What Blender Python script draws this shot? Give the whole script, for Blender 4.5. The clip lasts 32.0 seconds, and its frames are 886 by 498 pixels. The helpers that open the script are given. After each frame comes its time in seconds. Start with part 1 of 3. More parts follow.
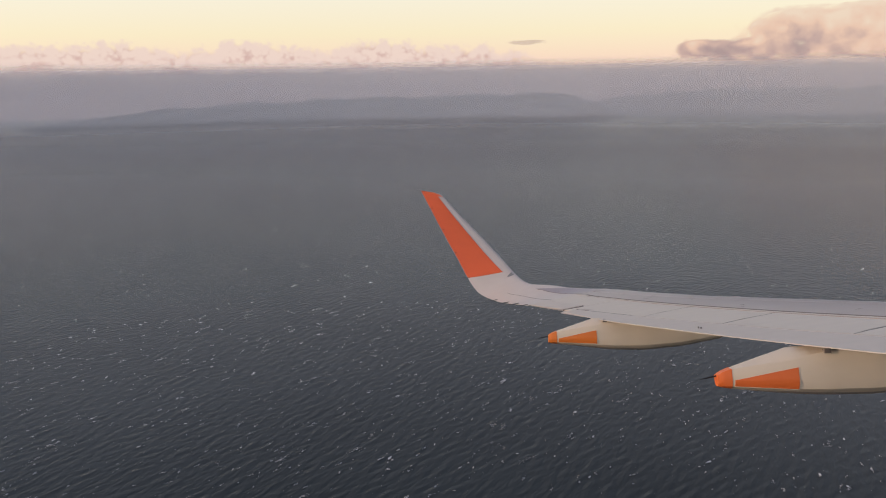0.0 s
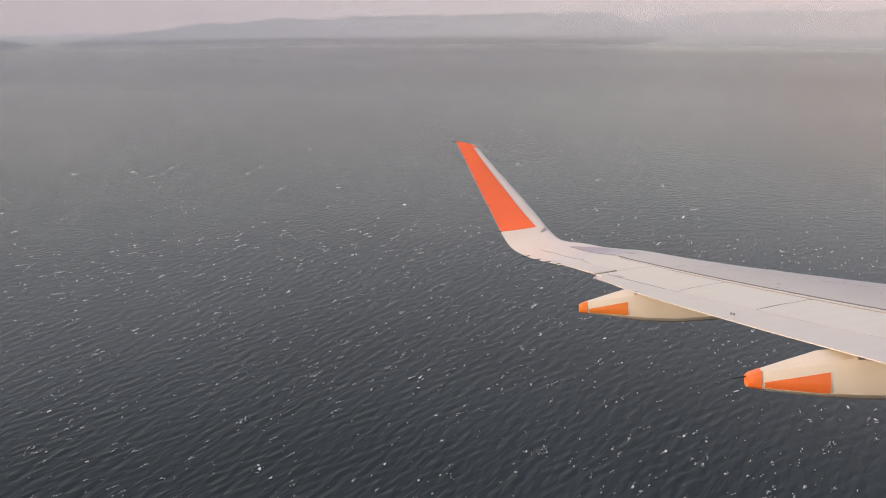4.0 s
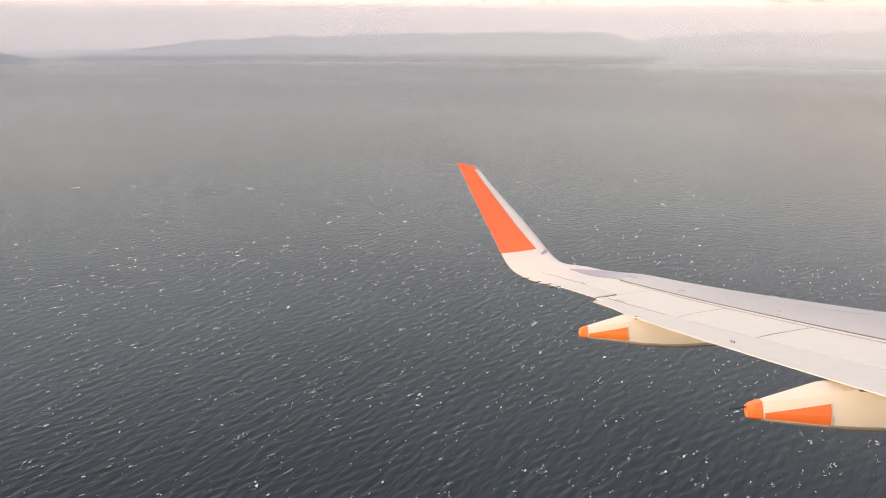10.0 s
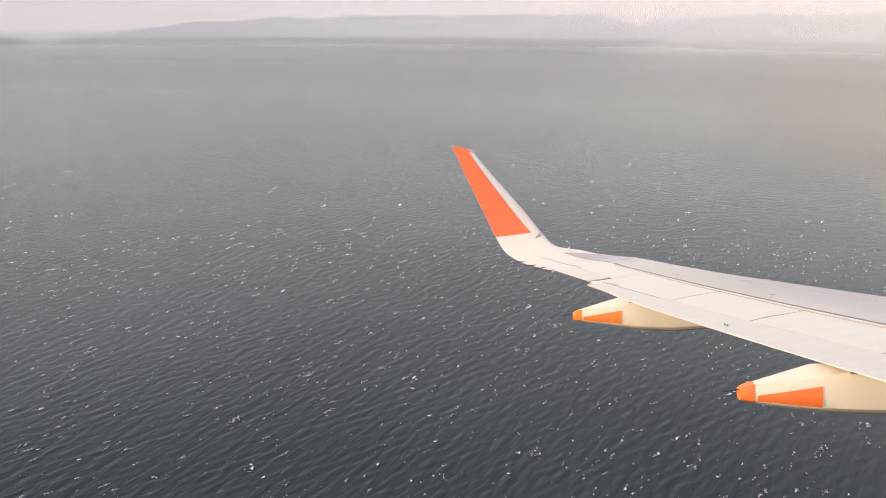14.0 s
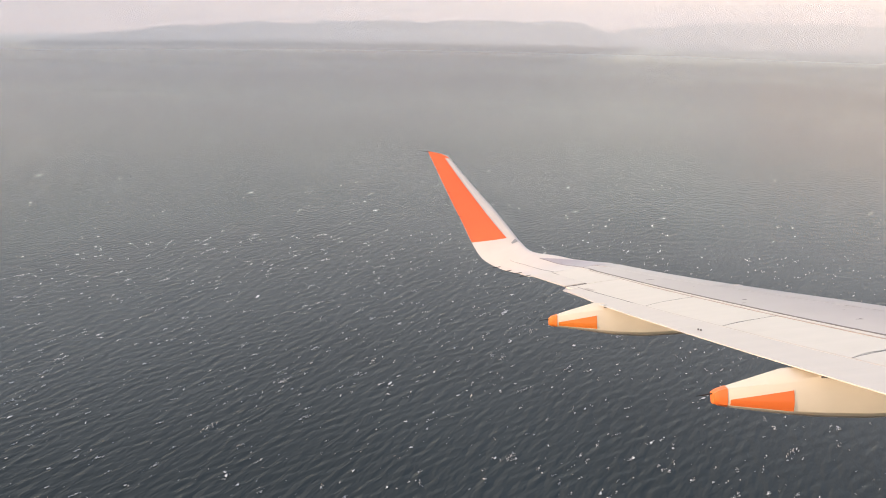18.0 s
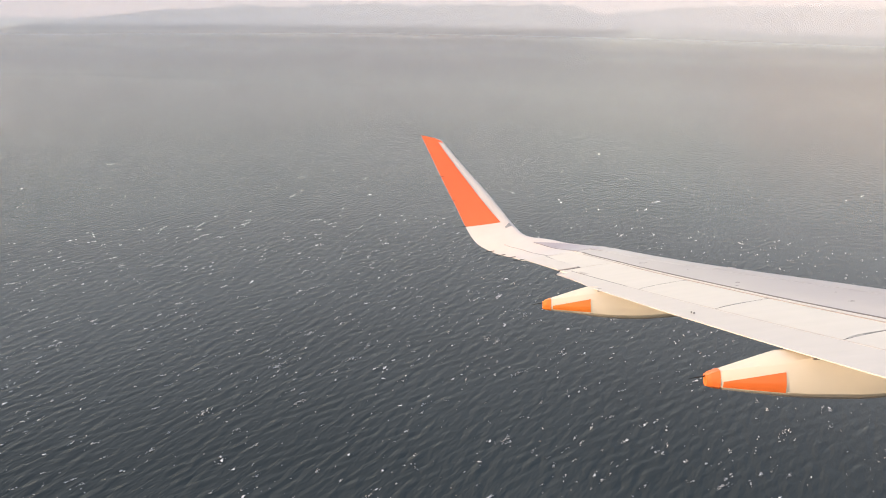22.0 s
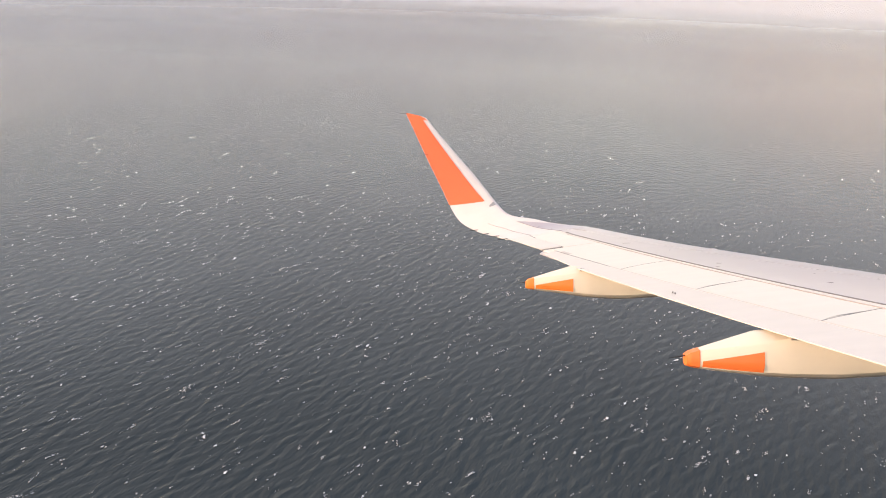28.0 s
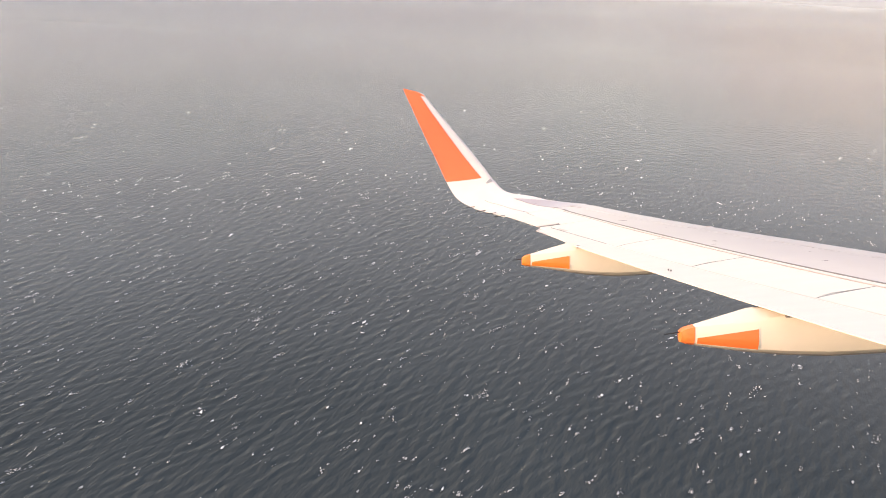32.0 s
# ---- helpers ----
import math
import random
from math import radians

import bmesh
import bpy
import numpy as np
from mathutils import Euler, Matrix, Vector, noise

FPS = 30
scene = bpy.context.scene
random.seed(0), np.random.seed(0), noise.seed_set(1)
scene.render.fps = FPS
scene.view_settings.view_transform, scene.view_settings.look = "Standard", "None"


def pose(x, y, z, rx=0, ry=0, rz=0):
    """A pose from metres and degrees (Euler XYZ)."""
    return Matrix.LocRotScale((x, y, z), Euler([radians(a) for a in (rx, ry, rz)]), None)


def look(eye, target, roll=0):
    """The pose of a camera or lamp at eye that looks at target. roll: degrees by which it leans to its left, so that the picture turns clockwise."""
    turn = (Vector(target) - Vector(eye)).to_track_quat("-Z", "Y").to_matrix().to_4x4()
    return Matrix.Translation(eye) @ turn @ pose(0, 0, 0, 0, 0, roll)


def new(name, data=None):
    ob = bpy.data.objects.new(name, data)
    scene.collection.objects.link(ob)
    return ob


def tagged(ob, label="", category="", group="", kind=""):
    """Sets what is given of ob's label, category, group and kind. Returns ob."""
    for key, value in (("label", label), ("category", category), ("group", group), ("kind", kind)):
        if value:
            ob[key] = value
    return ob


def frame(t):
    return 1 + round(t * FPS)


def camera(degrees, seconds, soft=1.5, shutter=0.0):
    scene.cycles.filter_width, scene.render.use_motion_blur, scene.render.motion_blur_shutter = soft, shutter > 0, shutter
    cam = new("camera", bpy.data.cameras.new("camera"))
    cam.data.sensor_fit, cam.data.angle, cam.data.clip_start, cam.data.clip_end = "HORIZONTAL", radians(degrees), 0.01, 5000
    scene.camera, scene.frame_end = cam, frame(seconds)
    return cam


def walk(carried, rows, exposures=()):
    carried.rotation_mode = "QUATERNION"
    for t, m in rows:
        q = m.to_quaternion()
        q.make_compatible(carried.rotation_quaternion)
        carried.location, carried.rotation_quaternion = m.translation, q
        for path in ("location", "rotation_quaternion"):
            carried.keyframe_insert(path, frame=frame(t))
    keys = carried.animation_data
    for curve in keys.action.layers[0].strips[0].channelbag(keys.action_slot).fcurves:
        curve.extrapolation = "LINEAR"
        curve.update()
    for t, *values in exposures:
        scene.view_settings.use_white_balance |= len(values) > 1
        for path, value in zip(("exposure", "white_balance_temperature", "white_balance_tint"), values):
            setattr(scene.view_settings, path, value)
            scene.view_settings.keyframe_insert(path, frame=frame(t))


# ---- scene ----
# ---- camera: seat by the window, behind the port wing ----
cam = camera(59.05, 32.0, soft=1.0)
PATH = [
    (0, pose(-0.011, -0.202, 169.350, 78.028, 0.911, 2.412)),
    (0.5, pose(-0.010, -0.183, 169.424, 76.668, 1.103, 2.382)),
    (1, pose(-0.008, -0.165, 169.497, 75.601, 1.432, 2.398)),
    (1.5, pose(-0.007, -0.129, 169.621, 76.017, 1.793, 3.850)),
    (2, pose(-0.006, -0.122, 169.645, 75.950, 2.051, 3.945)),
    (2.5, pose(-0.004, -0.097, 169.726, 74.930, 1.541, 4.135)),
    (3, pose(-0.003, -0.073, 169.799, 73.957, 1.158, 4.670)),
    (3.5, pose(-0.002, -0.050, 169.866, 73.033, 0.575, 4.930)),
    (5.5, pose(0.000, -0.000, 169.999, 71.865, -0.067, 5.390)),
    (6, pose(-0.000, 0.000, 170.000, 71.807, -0.367, 5.415)),
    (6.5, pose(-0.000, 0.000, 170.000, 71.696, -0.944, 5.330)),
    (7, pose(-0.000, 0.000, 170.000, 71.240, -0.254, 6.071)),
    (7.5, pose(-0.001, 0.001, 170.000, 70.677, -0.859, 6.320)),
    (8, pose(-0.001, 0.001, 170.001, 71.613, -0.859, 5.689)),
    (8.5, pose(-0.000, 0.000, 170.001, 73.750, -0.480, 5.472)),
    (9, pose(-0.001, 0.001, 170.001, 74.316, -0.361, 5.382)),
    (9.5, pose(-0.001, 0.001, 170.001, 74.215, -0.154, 5.185)),
    (10, pose(-0.000, 0.001, 170.001, 73.636, -0.241, 5.320)),
    (10.5, pose(-0.000, 0.000, 170.001, 72.827, -0.750, 5.205)),
    (11, pose(-0.001, 0.001, 170.001, 72.494, -0.536, 5.055)),
    (11.5, pose(-0.001, 0.001, 170.001, 72.545, -0.627, 4.919)),
    (12, pose(-0.001, 0.001, 170.001, 72.521, -0.508, 4.758)),
    (12.5, pose(-0.001, 0.001, 170.001, 72.219, -0.259, 4.714)),
    (13, pose(-0.001, 0.001, 170.001, 72.164, -0.636, 4.908)),
    (13.5, pose(-0.001, 0.001, 170.001, 72.267, -0.427, 5.038)),
    (15.5, pose(-0.000, 0.001, 170.001, 72.912, -0.182, 4.388)),
    (16, pose(-0.000, 0.000, 170.001, 73.008, -0.736, 3.838)),
    (16.5, pose(-0.000, 0.000, 170.001, 73.104, -1.666, 2.793)),
    (17, pose(0.000, 0.000, 170.001, 72.946, -1.287, 2.515)),
    (17.5, pose(-0.000, 0.001, 170.001, 72.595, -1.609, 2.590)),
    (18, pose(-0.001, 0.001, 170.001, 72.850, -0.921, 3.284)),
    (18.5, pose(-0.000, 0.000, 170.001, 72.420, -1.516, 3.368)),
    (19, pose(-0.000, 0.000, 170.001, 72.263, -1.269, 3.426)),
    (19.5, pose(0.000, 0.000, 170.001, 72.121, -1.994, 3.107)),
    (20, pose(-0.000, 0.000, 170.001, 72.107, -1.420, 2.563)),
    (20.5, pose(-0.000, 0.001, 170.001, 72.149, -0.916, 2.732)),
    (21, pose(0.000, -0.000, 170.001, 71.944, -0.708, 2.799)),
    (21.5, pose(-0.000, 0.000, 170.001, 71.913, -1.367, 2.815)),
    (22, pose(-0.000, 0.000, 170.001, 71.721, -0.786, 2.778)),
    (22.5, pose(-0.000, 0.000, 170.001, 71.627, -0.394, 2.666)),
    (23, pose(-0.000, 0.000, 170.001, 71.424, -0.098, 2.760)),
    (23.5, pose(-0.000, 0.000, 170.000, 71.462, -0.185, 2.822)),
    (24, pose(-0.000, 0.000, 170.001, 71.302, -0.268, 2.729)),
    (24.5, pose(-0.000, 0.000, 170.001, 71.221, 0.420, 3.195)),
    (25, pose(-0.000, 0.000, 170.001, 71.182, 0.482, 3.074)),
    (25.5, pose(0.000, -0.000, 170.000, 71.306, 0.398, 3.218)),
    (27.5, pose(0.000, -0.000, 170.001, 70.968, -1.498, 2.424)),
    (28, pose(0.000, -0.000, 170.000, 70.170, -1.677, 1.826)),
    (28.5, pose(0.001, -0.001, 170.000, 68.898, -2.840, 0.569)),
    (29, pose(0.000, -0.000, 170.000, 67.033, -3.191, 0.505)),
    (29.5, pose(0.000, -0.000, 170.000, 67.069, -2.034, 1.380)),
    (30, pose(0.000, -0.000, 170.000, 66.949, -2.479, 1.848)),
    (30.5, pose(0.000, -0.000, 170.000, 66.747, -2.866, 1.803)),
    (31, pose(0.001, -0.001, 169.999, 67.067, -3.955, 1.506)),
    (31.5, pose(0.001, -0.001, 169.998, 67.509, -3.470, 1.646)),
    (32, pose(0.002, -0.005, 169.990, 68.512, -2.013, 1.690)),
]
WING_POSE = pose(9.3132, -1.8900, 170.0637, -20.5109, -3.4060, 0.8933)
EXPOSURES = [(0, -1.46, 5860, 18), (1, -1.44, 5860, 18), (2, -1.37, 5880, 18), (3, -1.05, 6060, 18), (6, -0.06, 6300, 15),
             (9, -0.08, 6350, 15), (10, -0.18, 6330, 15), (11, -0.12, 6320, 14), (13, -0.1, 6300, 14), (17, -0.15, 6280, 14),
             (20, -0.12, 6280, 13), (25, 0.0, 6280, 14), (28, 0.07, 6350, 17), (32, 0.25, 6450, 18)]
walk(cam, PATH, EXPOSURES)

# ---- light: low sun behind the seat, clear sunset sky ----
SUN_AZ, SUN_EL = radians(258), radians(10.5)      # clockwise from +y
sun_dir = Vector((math.sin(SUN_AZ) * math.cos(SUN_EL), math.cos(SUN_AZ) * math.cos(SUN_EL), math.sin(SUN_EL)))
sun_data = bpy.data.lights.new("sun", "SUN")
sun_data.energy, sun_data.angle, sun_data.color = 5.7, radians(0.6), (1.0, 0.71, 0.43)
sun = new("sun", sun_data)
sun.matrix_world = look((0, 0, 600), Vector((0, 0, 600)) - sun_dir)

world = bpy.data.worlds.new("sky")
scene.world = world
world.use_nodes = True
wn, wl = world.node_tree.nodes, world.node_tree.links
wn.clear()
w_out = wn.new("ShaderNodeOutputWorld")
w_sky = wn.new("ShaderNodeTexSky")
w_sky.sky_type, w_sky.sun_disc = "NISHITA", False
w_sky.sun_elevation, w_sky.sun_rotation = SUN_EL, SUN_AZ
w_bg = wn.new("ShaderNodeBackground")
w_bg.inputs["Strength"].default_value = 0.09
wl.new(w_sky.outputs[0], w_bg.inputs["Color"])
w_co = wn.new("ShaderNodeTexCoord")
w_sep = wn.new("ShaderNodeSeparateXYZ")
wl.new(w_co.outputs["Generated"], w_sep.inputs[0])
w_ramp = wn.new("ShaderNodeValToRGB")
wl.new(w_sep.outputs["Z"], w_ramp.inputs[0])
SKY = [(0.0, (0.66, 0.46, 0.39)), (0.02, (1.0, 0.69, 0.48)), (0.06, (1.0, 0.83, 0.48)), (0.12, (1.0, 0.90, 0.62)),
       (0.20, (0.56, 0.58, 0.54)), (0.45, (0.29, 0.32, 0.36)), (1.0, (0.17, 0.20, 0.25))]
while len(w_ramp.color_ramp.elements) < len(SKY):
    w_ramp.color_ramp.elements.new(0.5)
for el, (p, c) in zip(w_ramp.color_ramp.elements, SKY):
    el.position, el.color = p, (*c, 1)
w_bg2 = wn.new("ShaderNodeBackground")
w_bg2.inputs["Strength"].default_value = 2.4
wl.new(w_ramp.outputs[0], w_bg2.inputs["Color"])
w_add = wn.new("ShaderNodeAddShader")
wl.new(w_bg.outputs[0], w_add.inputs[0])
wl.new(w_bg2.outputs[0], w_add.inputs[1])
wl.new(w_add.outputs[0], w_out.inputs[0])


# ---- materials ----
def material(name):
    m = bpy.data.materials.new(name)
    m.use_nodes = True
    nt = m.node_tree
    return m, nt.nodes, nt.links, nt.nodes["Principled BSDF"]


def noise_node(n, l, scale, detail=4.0, rough=0.55, vec=None):
    t = n.new("ShaderNodeTexNoise")
    t.inputs["Scale"].default_value, t.inputs["Detail"].default_value, t.inputs["Roughness"].default_value = scale, detail, rough
    if vec:
        l.new(vec, t.inputs["Vector"])
    return t


def ramp_node(n, l, src, stops):
    r = n.new("ShaderNodeValToRGB")
    while len(r.color_ramp.elements) < len(stops):
        r.color_ramp.elements.new(0.5)
    for el, (p, c) in zip(r.color_ramp.elements, stops):
        el.position, el.color = p, (*c, 1)
    l.new(src, r.inputs[0])
    return r


def paint(name, base, rough=0.35, vary=0.06, coat=0.0):
    """Aircraft paint: faint mottling, streaks along the airflow, fine orange-peel relief."""
    m, n, l, b = material(name)
    co = n.new("ShaderNodeTexCoord")
    mp = n.new("ShaderNodeMapping")
    mp.inputs["Scale"].default_value = (0.5, 4.0, 4.0)
    l.new(co.outputs["Object"], mp.inputs[0])
    a = noise_node(n, l, 1.6, 6, 0.6, mp.outputs[0])
    g = noise_node(n, l, 4.0, 3, 0.5, co.outputs["Object"])
    mul = n.new("ShaderNodeMath")
    mul.operation = "ADD"
    l.new(a.outputs["Fac"], mul.inputs[0])
    l.new(g.outputs["Fac"], mul.inputs[1])
    half = n.new("ShaderNodeMath")
    half.operation = "MULTIPLY"
    half.inputs[1].default_value = 0.5
    l.new(mul.outputs[0], half.inputs[0])
    lo = tuple(c * (1 - vary) for c in base)
    hi = tuple(min(1, c * (1 + vary * 0.6)) for c in base)
    r = ramp_node(n, l, half.outputs[0], [(0.3, lo), (0.7, hi)])
    l.new(r.outputs[0], b.inputs["Base Color"])
    rr = n.new("ShaderNodeMapRange")
    rr.inputs[3].default_value, rr.inputs[4].default_value = rough - 0.03, rough + 0.05
    l.new(g.outputs["Fac"], rr.inputs[0])
    l.new(rr.outputs[0], b.inputs["Roughness"])
    b.inputs["Coat Weight"].default_value = coat
    f = noise_node(n, l, 60, 2, 0.5, co.outputs["Object"])
    bp = n.new("ShaderNodeBump")
    bp.inputs["Strength"].default_value, bp.inputs["Distance"].default_value = 0.02, 0.002
    l.new(f.outputs["Fac"], bp.inputs["Height"])
    l.new(bp.outputs[0], b.inputs["Normal"])
    return m


# skin's grey, darkened for the shade where the nose turns from the sun
skin_grey_shade = paint("skin_grey_shade_paint", (0.385, 0.355, 0.39), 0.28)
panel_grey = paint("panel_grey_paint", (0.635, 0.585, 0.54), 0.36)
flap_grey = paint("flap_grey_paint", (0.61, 0.558, 0.525), 0.38)
fairing_white = paint("fairing_cream_paint", (0.75, 0.655, 0.535), 0.45)
white_paint = paint("winglet_white_paint", (0.62, 0.575, 0.555), 0.35)
red_paint = paint("winglet_orange_red_paint", (0.80, 0.147, 0.048), 0.38, 0.05)
orange_paint = paint("fairing_orange_paint", (0.80, 0.175, 0.035), 0.42, 0.06)
# outer fairing's orange, yellowed to stand for warm sunlight on it
orange_sun_tint = paint("orange_sun_tint_paint", (0.80, 0.215, 0.03), 0.42, 0.08)
# slat grey with the shade on the leading edge mixed into the colour
slat_grey_shade = paint("leading_edge_grey_shade", (0.385, 0.36, 0.395), 0.30)
seal_dark = paint("dark_seal", (0.16, 0.14, 0.135), 0.7)
seal_pale = paint("pale_seal", (0.52, 0.47, 0.44), 0.6)
seal_brown = paint("brown_seal", (0.40, 0.34, 0.31), 0.7)
wick_black = paint("wick_black", (0.02, 0.02, 0.02), 0.6)
lens_glass = paint("lamp_lens", (0.30, 0.30, 0.31), 0.12)


def sea_material():
    m, n, l, b = material("sea_water")
    co = n.new("ShaderNodeTexCoord")
    big = noise_node(n, l, 0.006, 3, 0.5, co.outputs["Object"])
    r = ramp_node(n, l, big.outputs["Fac"], [(0.35, (0.0425, 0.0485, 0.0495)), (0.65, (0.0545, 0.062, 0.063))])
    l.new(r.outputs[0], b.inputs["Base Color"])
    b.inputs["Roughness"].default_value = 0.16
    b.inputs["IOR"].default_value = 1.333
    b.inputs["Specular IOR Level"].default_value = 0.09
    mp = n.new("ShaderNodeMapping")
    mp.inputs["Scale"].default_value = (1.0, 0.36, 1.0)
    turn = n.new("ShaderNodeMapping")
    turn.inputs["Rotation"].default_value = (0, 0, radians(WAVE_TURN))
    l.new(co.outputs["Object"], turn.inputs[0])
    l.new(turn.outputs[0], mp.inputs[0])
    a = noise_node(n, l, 0.36, 3, 0.55, mp.outputs[0])
    a.inputs["Distortion"].default_value = 0.2
    c = noise_node(n, l, 0.9, 2, 0.5, mp.outputs[0])
    b1 = n.new("ShaderNodeBump")
    b1.inputs["Distance"].default_value = 0.95
    away = n.new("ShaderNodeVectorMath")
    away.operation = "LENGTH"
    l.new(co.outputs["Object"], away.inputs[0])

    def by_reach(socket, near, far):
        mr = n.new("ShaderNodeMapRange")
        mr.inputs[1].default_value, mr.inputs[2].default_value = 600, 2400
        mr.inputs[3].default_value, mr.inputs[4].default_value = near, far
        l.new(away.outputs["Value"], mr.inputs[0])
        l.new(mr.outputs[0], socket)

    by_reach(b1.inputs["Strength"], 0.66, 0.7)
    by_reach(b.inputs["Roughness"], 0.10, 0.262)
    l.new(a.outputs["Fac"], b1.inputs["Height"])
    b2 = n.new("ShaderNodeBump")
    b2.inputs["Distance"].default_value = 0.15
    by_reach(b2.inputs["Strength"], 0.55, 0.25)
    l.new(c.outputs["Fac"], b2.inputs["Height"])
    l.new(b1.outputs[0], b2.inputs["Normal"])
    l.new(b2.outputs[0], b.inputs["Normal"])
    return m


WAVE_TURN = 29.0       # the crests run this many degrees clockwise of +y
sea_water = sea_material()


def rough_stuff(name, c0, c1, scale, rough=0.9):
    m, n, l, b = material(name)
    co = n.new("ShaderNodeTexCoord")
    a = noise_node(n, l, scale, 8, 0.65, co.outputs["Object"])
    r = ramp_node(n, l, a.outputs["Fac"], [(0.35, c0), (0.65, c1)])
    l.new(r.outputs[0], b.inputs["Base Color"])
    b.inputs["Roughness"].default_value = rough
    b.inputs["Specular IOR Level"].default_value = 0.1
    return m


def foam_material():
    """Foam from thin, see-through grey to thick white, another for each patch."""
    m, n, l, b = material("sea_foam")
    geo = n.new("ShaderNodeNewGeometry")
    r = ramp_node(n, l, geo.outputs["Random Per Island"], [(0.0, (0.3, 0.3, 0.3)), (0.5, (0.5, 0.48, 0.48)), (1.0, (0.86, 0.82, 0.80))])
    l.new(r.outputs[0], b.inputs["Base Color"])
    b.inputs["Roughness"].default_value = 0.8
    return m


foam_white = foam_material()
hill_brown = rough_stuff("heath_hillside", (0.05, 0.055, 0.04), (0.13, 0.11, 0.09), 0.012)


def cloud_material(name, alpha, soft, grain, lift, glow_tones, fray=1.6):
    """Far vapour of the sky's backdrop: density is a mesh attribute, frayed by billows; lit tops and grey undersides
    are painted into its glow.
    """
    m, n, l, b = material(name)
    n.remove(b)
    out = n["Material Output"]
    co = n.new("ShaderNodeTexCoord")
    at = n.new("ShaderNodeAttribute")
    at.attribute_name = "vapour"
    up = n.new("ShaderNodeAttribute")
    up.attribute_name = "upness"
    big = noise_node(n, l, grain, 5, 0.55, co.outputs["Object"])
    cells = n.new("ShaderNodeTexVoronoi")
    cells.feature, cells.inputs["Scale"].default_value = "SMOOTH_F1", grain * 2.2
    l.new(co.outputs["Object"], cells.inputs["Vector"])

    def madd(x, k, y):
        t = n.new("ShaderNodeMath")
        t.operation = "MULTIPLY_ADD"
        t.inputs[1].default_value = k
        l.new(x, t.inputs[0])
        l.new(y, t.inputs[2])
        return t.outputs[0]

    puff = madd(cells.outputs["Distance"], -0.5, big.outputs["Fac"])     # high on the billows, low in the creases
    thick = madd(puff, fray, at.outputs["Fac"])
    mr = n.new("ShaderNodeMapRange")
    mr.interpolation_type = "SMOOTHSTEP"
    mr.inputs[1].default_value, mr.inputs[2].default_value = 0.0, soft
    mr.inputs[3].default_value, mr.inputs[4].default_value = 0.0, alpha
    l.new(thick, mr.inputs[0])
    # the cloud's sunlight and shade, painted by height and billow
    tone = ramp_node(n, l, madd(up.outputs["Fac"], lift, puff), glow_tones)
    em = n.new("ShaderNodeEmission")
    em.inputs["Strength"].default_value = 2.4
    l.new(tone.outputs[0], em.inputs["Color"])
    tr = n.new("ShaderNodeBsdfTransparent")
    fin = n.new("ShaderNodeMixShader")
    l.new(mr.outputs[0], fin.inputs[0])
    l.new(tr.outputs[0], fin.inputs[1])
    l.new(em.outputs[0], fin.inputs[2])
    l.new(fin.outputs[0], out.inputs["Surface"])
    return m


# peach for lit tops, mauve and grey for shaded feet, all painted glow
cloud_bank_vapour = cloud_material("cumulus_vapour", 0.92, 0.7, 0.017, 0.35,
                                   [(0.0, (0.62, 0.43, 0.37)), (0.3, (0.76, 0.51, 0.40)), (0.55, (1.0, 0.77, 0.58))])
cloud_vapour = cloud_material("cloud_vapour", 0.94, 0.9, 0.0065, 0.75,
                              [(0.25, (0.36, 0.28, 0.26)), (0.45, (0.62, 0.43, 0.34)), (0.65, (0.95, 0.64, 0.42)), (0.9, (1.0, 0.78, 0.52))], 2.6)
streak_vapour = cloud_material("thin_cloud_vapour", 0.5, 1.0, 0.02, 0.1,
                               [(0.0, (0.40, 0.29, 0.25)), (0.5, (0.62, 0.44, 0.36))])


